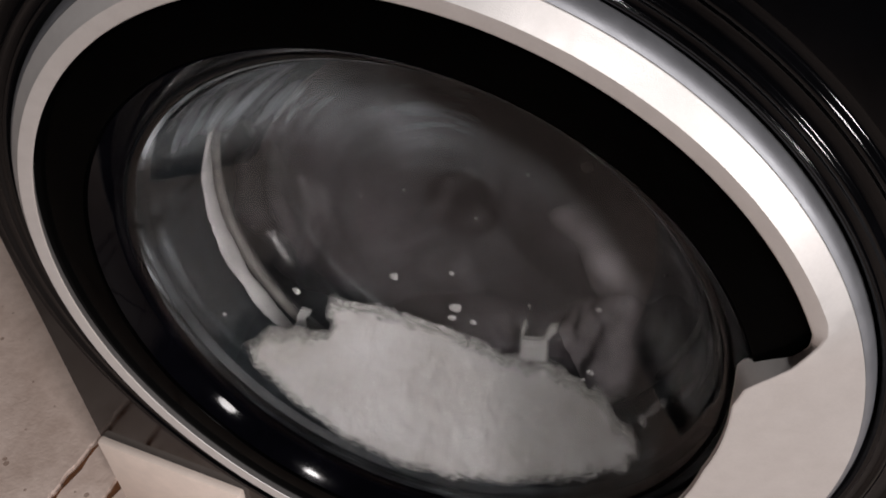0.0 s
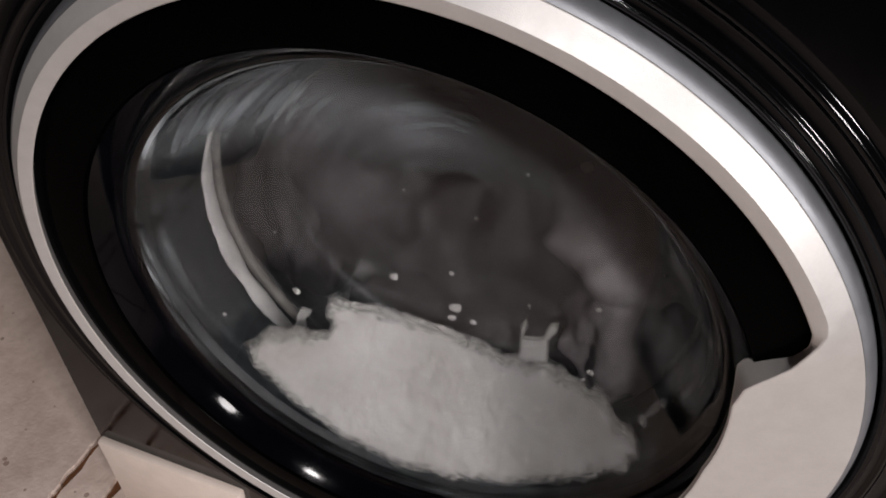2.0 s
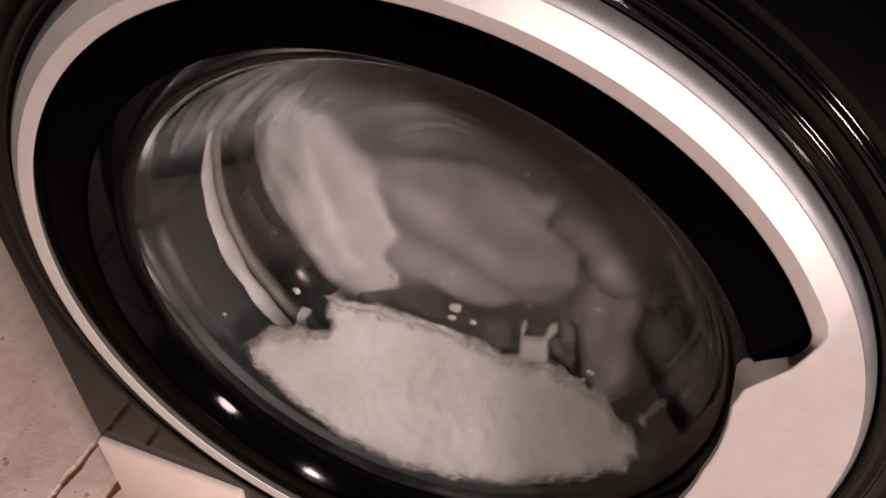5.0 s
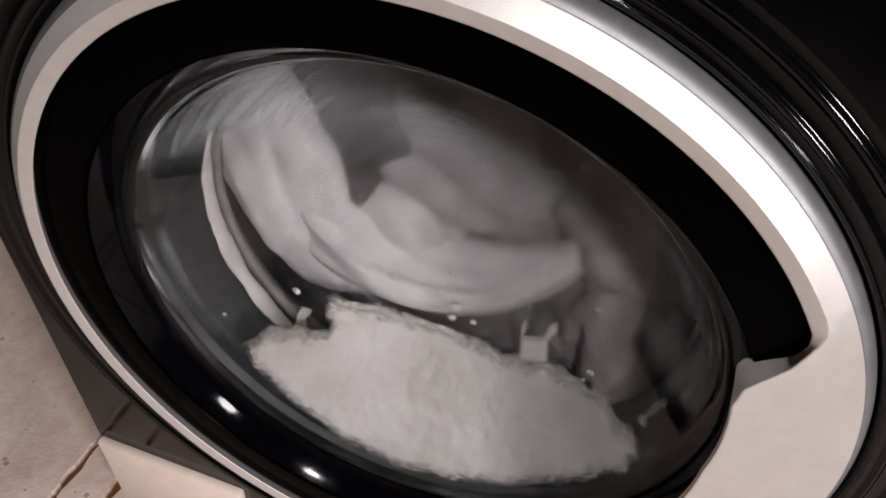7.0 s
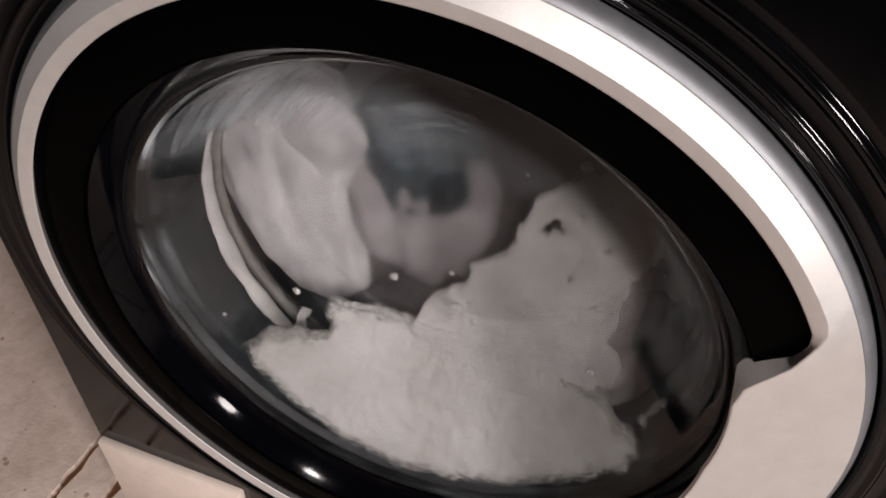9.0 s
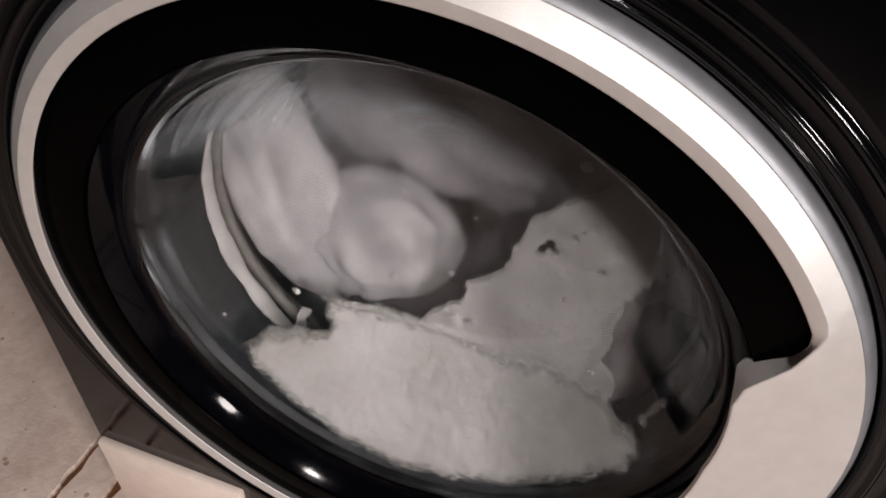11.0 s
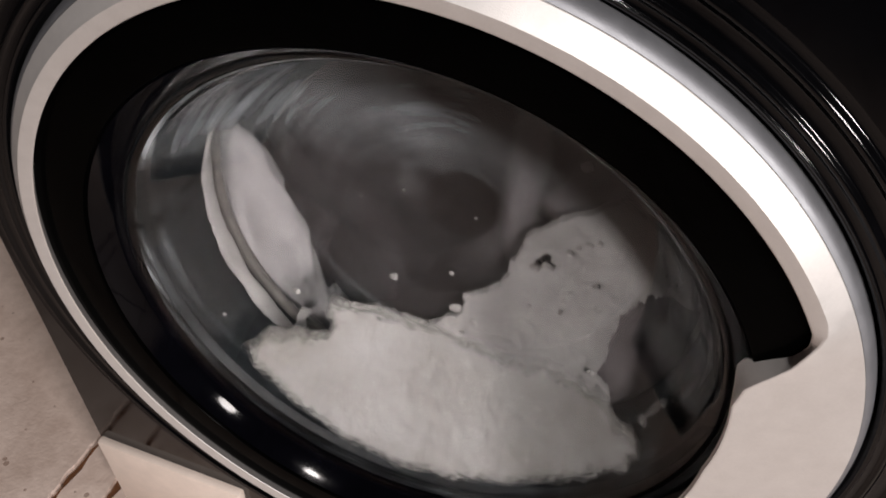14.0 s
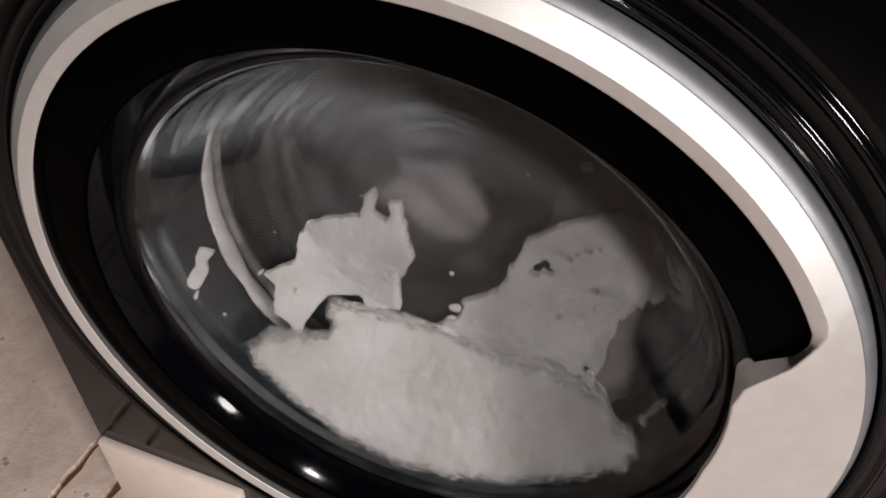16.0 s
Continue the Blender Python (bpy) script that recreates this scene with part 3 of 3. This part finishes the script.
def seal_foam():
    """Foam left on the door seal."""
    bm = bmesh.new()
    prev = None
    n, m = 110, 14
    for i in range(n + 1):
        u = i / n
        a = radians(158 + 80 * u)
        mid = 0.0990 - 0.002 * u
        w = (0.0088 * math.sin(math.pi * min(1.0, u * 0.55 + 0.22)) ** 1.5 * min(1.0, 5 * u, 6 * (1 - u)) + 0.0006)
        w *= 1 + 0.30 * noise.noise((u * 9, 0, 4)) + 0.12 * noise.noise((u * 31, 0, 8))
        ring = []
        for k in range(m):
            b = math.pi * 2 * k / m
            y = mid + w * math.cos(b) + 0.0010 * noise.noise((u * 60, math.cos(b), 2))
            r = 0.1903 + 0.12 * (y - 0.0990) - 0.0022 * math.sin(b) + 0.0006 * noise.noise((u * 80, b, 2))
            ring.append(bm.verts.new((r * math.cos(a), y, ZC + r * math.sin(a))))
        if prev:
            for k in range(m):
                bm.faces.new((prev[k], prev[(k + 1) % m], ring[(k + 1) % m], ring[k]))
        prev = ring
    tagged(part("foam_on_seal", bm, M_FOAM), "strip of white foam along the rubber seal", "foam")


def crumpled(name, size, seed, material, folds=4, depth=0.10, bend=0.0, twist=1.6):
    """A wet bundle of cloth drawn out along its length, with soft folds that wind round it; bend curls it into an arc."""
    bm = bmesh.new()
    bmesh.ops.create_icosphere(bm, subdivisions=5, radius=1.0)
    off = Vector((seed * 3.7, seed * 1.3, seed * 2.1))
    for v in bm.verts:
        p = v.co.copy()
        around = math.atan2(p.y, p.x)
        wide = math.hypot(p.x, p.y)
        warp = noise.noise(p * 0.9 + off)
        fold = math.sin(folds * around + twist * p.z * 2 + 2.5 * warp + seed) * wide
        small = math.sin((folds * 2 + 1) * around - twist * p.z * 3 + 4.0 * noise.noise(p * 1.3 + off * 2)) * wide
        k = 1 + depth * (fold + 0.7 * small) + 0.26 * noise.noise(p * 0.8 + off * 2) + 0.11 * noise.noise(p * 2.4 + off) + 0.05 * noise.noise(p * 5.5 + off)
        x, y, z = p.x * size[0] * k, p.y * size[1] * k, p.z * size[2] * (1 + 0.2 * noise.noise(p * 1.1 + off))
        if bend:
            rad = size[2] / bend
            c = z / rad
            x, z = (rad + x) * math.cos(c) - rad, (rad + x) * math.sin(c)
        v.co = (x, y, z)
    return part(name, bm, material, crisp=180)



DARK = [  # orbit radius, angle, depth, size, spin rate
    (0.112, 0.0, 0.228, (0.110, 0.066, 0.120), 0.6), (0.118, 62.0, 0.236, (0.115, 0.070, 0.100), -0.4), (0.112, 121.0, 0.230, (0.100, 0.066, 0.120), 0.5),
    (0.116, 178.0, 0.238, (0.110, 0.072, 0.100), -0.5), (0.112, 241.0, 0.228, (0.115, 0.066, 0.105), 0.4), (0.114, 300.0, 0.236, (0.100, 0.070, 0.115), -0.6),
    (0.020, 30.0, 0.255, (0.052, 0.036, 0.066), 0.3)]

BLUE = 6


SETTLED = [(-0.165, 0.212, 0.325, (0.066, 0.052, 0.105), 12.0), (0.160, 0.162, 0.335, (0.065, 0.052, 0.085), 15.0), (0.02, 0.165, 0.275, (0.11, 0.055, 0.06), 17.0),
           (0.150, 0.180, 0.45, (0.075, 0.055, 0.085), 19.0)]


def laundry():
    things = []
    for k, (r, a, y, size, spin) in enumerate(DARK):
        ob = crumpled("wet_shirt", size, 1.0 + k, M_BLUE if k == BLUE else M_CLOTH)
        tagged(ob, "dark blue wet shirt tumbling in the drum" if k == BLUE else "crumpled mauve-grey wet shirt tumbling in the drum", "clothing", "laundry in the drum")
        things.append(ob)
    for (x, y, z, size, seed) in SETTLED:
        # two at the right take the lifted colour, as little light reaches them
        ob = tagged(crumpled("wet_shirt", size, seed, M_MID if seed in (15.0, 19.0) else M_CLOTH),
                    "mauve wet shirt pressed against the door seal, its colour lifted in the shade" if seed in (15.0, 19.0) else "mauve-grey wet shirt pressed against the door seal", "clothing", "laundry in the drum")
        things.append(ob)
    group = "laundry in the drum"
    a = tagged(crumpled("towel", (0.058, 0.036, 0.128), 21.0, M_SUDS, 3, 0.06), "white towel soaked in suds, tumbling in the drum", "towel", group)
    b = tagged(crumpled("pillowcase", (0.080, 0.038, 0.070), 35.0, M_SUDS, 5, 0.07), "white pillowcase soaked in suds, tumbling in the drum", "pillowcase", group)
    c = tagged(crumpled("bed_sheet", (0.075, 0.042, 0.125), 41.0, M_SHEET, 4, 0.14), "pale mauve wet bed sheet tumbling in the drum", "bed sheet", group)
    d = tagged(crumpled("bath_towel", (0.032, 0.034, 0.190), 52.0, M_SUDS, 3, 0.10, bend=-1.3), "long white bath towel twisted round the drum", "towel", group)
    e = tagged(crumpled("stocking", (0.015, 0.016, 0.080), 63.0, M_SHEET, 3, 0.14), "pale thin stocking stretched across the laundry", "stocking", group)
    return things, a, b, c, d, e


floor_with_tiles()
room()
ceiling_lamp()
MACHINE, DRUM = washing_machine()
foam_heap()
DRIP = foam_horns()
soap_film()
foam_specks()
foam_streak()
seal_foam()
SMEAR, SPLASH, FLECK = foam_smear(), foam_splash(), foam_fleck()
SHIRTS, TOWEL, CASE, SHEET, BATH, STOCKING = laundry()


def motions():
    # the drum's turn in degrees: quick at first, then tumbling to and fro
    def turn(t):
        return ramp_between(t, [(0.0, 0.0), (2.6, 900.0)]) * 0.6 + 150 * math.sin(t * 1.15) + 60 * math.sin(t * 2.7 + 1)

    steps = [k * 0.1 for k in range(161)]
    centre = Matrix.Translation((0, 0, ZC))
    walk(DRUM, [(t, centre @ Matrix.Rotation(radians(turn(t)), 4, "Y") @ centre.inverted()) for t in steps])
    for ob, (r, a, y, size, spin) in zip(SHIRTS[:BLUE], DARK):
        rows = []
        for t in steps:
            b = radians(a - turn(t))
            rr = r * (1 + 0.12 * math.sin(t * 1.7 + a))
            rows.append((t, Matrix.Translation((rr * math.cos(b), y + 0.012 * math.sin(t * 2.1 + a), ZC + rr * math.sin(b)))
                         @ Matrix.Rotation(radians(turn(t) * (1 + spin * 0.3)), 4, "Y") @ Matrix.Rotation(0.4 * math.sin(t * 1.3 + a), 4, "X")))
        walk(ob, rows)

    for ob, (x, y, z, size, seed) in zip(SHIRTS[len(DARK):], SETTLED):
        walk(ob, [(t, pose(x + 0.006 * math.sin(t * 3 + seed), y + 0.004 * math.sin(t * 2.3 + seed), z + 0.006 * math.sin(t * 2.6 + seed),
                           0, 14 * math.sin(t * 1.9 + seed), 0)) for t in steps])

    def tumble(ob, table):
        walk(ob, [(t, pose(x, y, z, 0, tilt, 0)) for t, x, y, z, tilt in table])

    # seconds, place, and the lean of the length from upright
    tumble(TOWEL, [(0, -0.050, 0.310, 0.170, -57), (1, -0.071, 0.310, 0.163, -29), (1.3, -0.171, 0.170, 0.326, -20), (1.6, -0.241, 0.200, 0.247, -11),
        (2.6, -0.111, 0.280, 0.188, -48), (2.8, -0.171, 0.180, 0.306, -19), (3, -0.166, 0.152, 0.372, -19), (3.2, -0.163, 0.152, 0.367, -18),
        (3.35, -0.134, 0.152, 0.377, -33), (3.5, -0.121, 0.152, 0.390, -36), (3.7, -0.131, 0.152, 0.436, -29), (3.9, -0.148, 0.152, 0.474, -19),
        (4, -0.145, 0.152, 0.483, -19), (4.2, -0.137, 0.152, 0.444, -22), (4.7, -0.094, 0.170, 0.424, -26), (5.4, -0.140, 0.170, 0.322, -29),
        (6.3, -0.154, 0.158, 0.358, -23), (6.5, -0.166, 0.156, 0.349, -17), (6.7, -0.135, 0.152, 0.377, -29), (7, -0.147, 0.152, 0.410, -21),
        (7.2, -0.136, 0.152, 0.389, -28), (7.5, -0.154, 0.152, 0.465, -20), (7.7, -0.175, 0.165, 0.428, -14), (8, -0.159, 0.156, 0.326, -22),
        (8.3, -0.155, 0.152, 0.347, -20), (8.5, -0.156, 0.152, 0.390, -17), (8.7, -0.159, 0.152, 0.389, -16), (9, -0.147, 0.152, 0.399, -18),
        (9.2, -0.171, 0.152, 0.368, -7), (10.2, -0.135, 0.160, 0.372, -28), (11.3, -0.158, 0.152, 0.402, -16), (12.5, -0.158, 0.152, 0.402, -16),
        (12.8, -0.201, 0.170, 0.355, -5), (13, -0.214, 0.162, 0.350, -5), (13.3, -0.159, 0.156, 0.311, -30), (13.5, -0.175, 0.168, 0.332, -14),
        (14, -0.187, 0.158, 0.317, -15), (14.3, -0.218, 0.180, 0.271, -12), (14.7, -0.141, 0.158, 0.363, -41), (15, -0.184, 0.190, 0.360, -21),
        (15.4, -0.224, 0.240, 0.298, -18), (16, -0.221, 0.270, 0.290, -17)])
    tumble(CASE, [(0, -0.003, 0.320, 0.170, -47), (2.5, 0.079, 0.300, 0.130, -58), (2.9, 0.005, 0.180, 0.311, -56), (3, 0.004, 0.165, 0.318, -71),
        (3.2, -0.003, 0.165, 0.323, -90), (3.35, -0.044, 0.163, 0.307, -76), (3.55, -0.101, 0.180, 0.262, -36), (3.8, -0.081, 0.200, 0.438, -30),
        (4, -0.064, 0.188, 0.455, -19), (4.2, -0.047, 0.220, 0.393, -22), (5.2, -0.044, 0.200, 0.366, -34), (6.3, -0.078, 0.163, 0.309, -76),
        (6.5, -0.038, 0.160, 0.306, -80), (6.7, -0.038, 0.158, 0.337, -71), (7, -0.081, 0.172, 0.359, -40), (7.2, -0.080, 0.170, 0.336, -37),
        (7.5, 0.081, 0.220, 0.225, -71), (7.8, -0.020, 0.180, 0.276, -54), (8.1, -0.127, 0.160, 0.312, -41), (8.3, -0.079, 0.165, 0.283, -83),
        (8.7, -0.078, 0.165, 0.336, -63), (8.85, -0.152, 0.165, 0.437, -27), (9, -0.150, 0.160, 0.451, -27), (9.2, -0.164, 0.190, 0.446, -38),
        (10.4, -0.062, 0.180, 0.342, -43), (11.3, -0.083, 0.152, 0.375, -46), (11.7, -0.077, 0.152, 0.377, -46), (12.5, -0.072, 0.152, 0.376, -49),
        (12.8, -0.055, 0.168, 0.359, -54), (13, -0.011, 0.180, 0.363, -84), (13.3, 0.013, 0.230, 0.263, -50), (14.4, -0.033, 0.230, 0.287, -76),
        (14.7, -0.073, 0.165, 0.330, -54), (15, -0.109, 0.175, 0.403, -54), (15.4, -0.113, 0.230, 0.408, -72), (16, -0.140, 0.240, 0.431, -86)])
    tumble(SHEET, [(0, -0.061, 0.270, 0.207, -80), (0.35, 0.159, 0.210, 0.366, -31), (0.5, 0.124, 0.205, 0.339, -47), (0.7, -0.062, 0.200, 0.293, -48),
        (1, 0.065, 0.240, 0.291, -41), (2.2, 0.100, 0.240, 0.257, -76), (2.35, 0.158, 0.170, 0.384, -29), (2.5, 0.155, 0.152, 0.377, -128),
        (2.8, 0.068, 0.180, 0.331, -103), (3, 0.058, 0.175, 0.377, -142), (3.2, 0.077, 0.180, 0.383, -127), (3.5, 0.017, 0.190, 0.381, -45),
        (3.8, -0.002, 0.195, 0.447, -38), (4, -0.012, 0.195, 0.486, -45), (4.2, 0.069, 0.200, 0.431, -50), (5.2, -0.015, 0.180, 0.383, -93),
        (6.3, -0.012, 0.185, 0.411, -74), (6.5, 0.039, 0.180, 0.375, -120), (6.8, 0.071, 0.175, 0.380, -102), (7, -0.020, 0.195, 0.459, -74),
        (7.2, -0.026, 0.178, 0.402, -54), (7.4, 0.056, 0.200, 0.422, -65), (7.8, -0.008, 0.175, 0.352, -102), (8.1, 0.011, 0.178, 0.452, -64),
        (8.5, -0.024, 0.175, 0.383, -30), (8.7, -0.010, 0.175, 0.419, -77), (9, -0.051, 0.185, 0.416, -23), (9.2, -0.044, 0.230, 0.395, -54),
        (10.2, -0.023, 0.200, 0.431, -65), (11.3, -0.042, 0.195, 0.497, -76), (12.5, -0.041, 0.195, 0.492, -76), (12.9, -0.013, 0.175, 0.447, -82),
        (13.3, -0.069, 0.215, 0.433, -64), (13.7, -0.076, 0.225, 0.396, -58), (14, -0.065, 0.220, 0.428, -61), (14.5, -0.011, 0.200, 0.458, -53),
        (15, -0.100, 0.172, 0.422, -40), (15.5, -0.051, 0.222, 0.414, -80), (16, -0.046, 0.225, 0.413, -78)])
    tumble(BATH, [(0, -0.100, 0.270, 0.231, -72), (2.7, -0.099, 0.220, 0.281, -55), (2.95, -0.131, 0.165, 0.313, -42), (3.1, -0.065, 0.156, 0.341, -76),
        (3.2, -0.049, 0.155, 0.353, -81), (3.35, -0.116, 0.157, 0.296, -62), (3.5, -0.150, 0.190, 0.251, -54), (4, -0.026, 0.240, 0.212, -74),
        (5.2, -0.078, 0.190, 0.260, -68), (6.3, -0.070, 0.158, 0.341, -74), (6.5, -0.088, 0.160, 0.334, -68), (6.7, -0.083, 0.156, 0.330, -74),
        (7, -0.051, 0.154, 0.356, -78), (7.15, -0.057, 0.158, 0.341, -77), (7.4, -0.105, 0.220, 0.209, -57), (7.8, -0.074, 0.180, 0.254, -74),
        (8.1, -0.042, 0.168, 0.304, -84), (8.5, -0.041, 0.185, 0.311, -86), (8.75, -0.033, 0.164, 0.341, -86), (9, -0.121, 0.230, 0.210, -59),
        (11, -0.066, 0.240, 0.205, -66), (14.4, -0.133, 0.230, 0.208, -62), (14.7, -0.123, 0.168, 0.299, -67), (15, -0.094, 0.220, 0.236, -71),
        (16, -0.073, 0.270, 0.176, -66)])
    tumble(STOCKING, [(0, -0.009, 0.300, 0.278, -31), (1.7, 0.134, 0.240, 0.397, -29), (1.9, 0.022, 0.160, 0.454, -18), (2.1, -0.067, 0.240, 0.307, -17),
        (4, 0.000, 0.250, 0.324, -31), (7.2, 0.078, 0.240, 0.427, -24), (7.5, 0.032, 0.155, 0.457, -13), (7.7, -0.032, 0.220, 0.409, -17),
        (11.5, -0.128, 0.240, 0.359, -15), (11.8, -0.044, 0.145, 0.444, -10), (12.1, -0.041, 0.230, 0.395, -15), (13.7, 0.076, 0.240, 0.426, -22),
        (14, 0.045, 0.158, 0.462, -3), (14.3, -0.020, 0.220, 0.421, 4), (16, -0.031, 0.260, 0.371, -33)])
    tumble(SHIRTS[BLUE], [(0, 0.041, 0.240, 0.364, -27), (0.5, 0.040, 0.190, 0.470, -47), (0.8, 0.079, 0.190, 0.431, -35), (1.05, -0.089, 0.190, 0.378, -30),
        (1.4, 0.067, 0.260, 0.248, -59), (1.9, 0.127, 0.240, 0.376, -32), (2.1, 0.068, 0.185, 0.399, -65), (2.3, -0.083, 0.200, 0.400, -42),
        (2.8, -0.102, 0.220, 0.428, -32), (3, -0.058, 0.168, 0.430, -20), (3.12, 0.007, 0.168, 0.463, -53), (3.3, 0.039, 0.200, 0.467, -54),
        (4.2, 0.006, 0.200, 0.391, -41), (5.2, 0.058, 0.240, 0.329, -60), (6.4, -0.050, 0.200, 0.372, -42), (6.55, -0.043, 0.175, 0.407, -42),
        (6.75, 0.021, 0.172, 0.454, -45), (6.95, -0.072, 0.190, 0.481, -71), (7.4, 0.032, 0.240, 0.450, -42), (7.7, -0.013, 0.172, 0.420, -58),
        (7.9, -0.089, 0.200, 0.434, -51), (8.8, -0.060, 0.200, 0.459, -30), (9, -0.049, 0.172, 0.458, -26), (9.2, 0.027, 0.220, 0.421, -42),
        (11.5, 0.082, 0.220, 0.456, -43), (13.3, -0.131, 0.200, 0.445, -32), (16, -0.009, 0.260, 0.372, -37)])
    # the drip runs down into the heap as the smear comes up
    walk(DRIP, [(0.0, pose(0, 0, 0)), (8.4, pose(0, 0, 0)), (8.8, pose(0, 0.012, -0.045)), (16.0, pose(0, 0.012, -0.045))])

    def lying():
        return Matrix.Translation((0, 0.20, 0.20)) @ Matrix.Rotation(radians(-80), 4, "X") @ Matrix.Translation((0, -0.10, -0.34))

    walk(SMEAR, [(0.0, lying()), (8.3, lying()), (8.5, pose(0, 0.06, -0.12, -45)), (8.7, pose(0.0, 0.014, 0.0)), (8.8, pose(0.0, 0.011, 0.020)), (9.0, pose(0.0, 0.010, 0.019)),
                 (11.3, pose(0, 0.002, 0.004)), (12.5, pose(0, 0, 0)), (14.5, pose(0, 0, -0.008)), (16.0, pose(0, 0, -0.012))])
    hidden = pose(0.02, 0.10, -0.12)
    walk(SPLASH, [(0.0, hidden), (15.3, hidden), (15.4, pose(0.005, 0.03, -0.05)), (15.5, pose(0, 0, 0.002)), (15.6, pose(0, 0, 0)), (16.0, pose(0, 0, 0))])
    under = pose(0.05, 0.05, -0.10)
    walk(FLECK, [(0.0, under), (15.3, under), (15.4, pose(0.03, 0.02, -0.03)), (15.5, pose(0.01, 0.004, 0)), (15.6, pose(0, 0, 0.003)), (16.0, pose(0, 0, 0))])


motions()
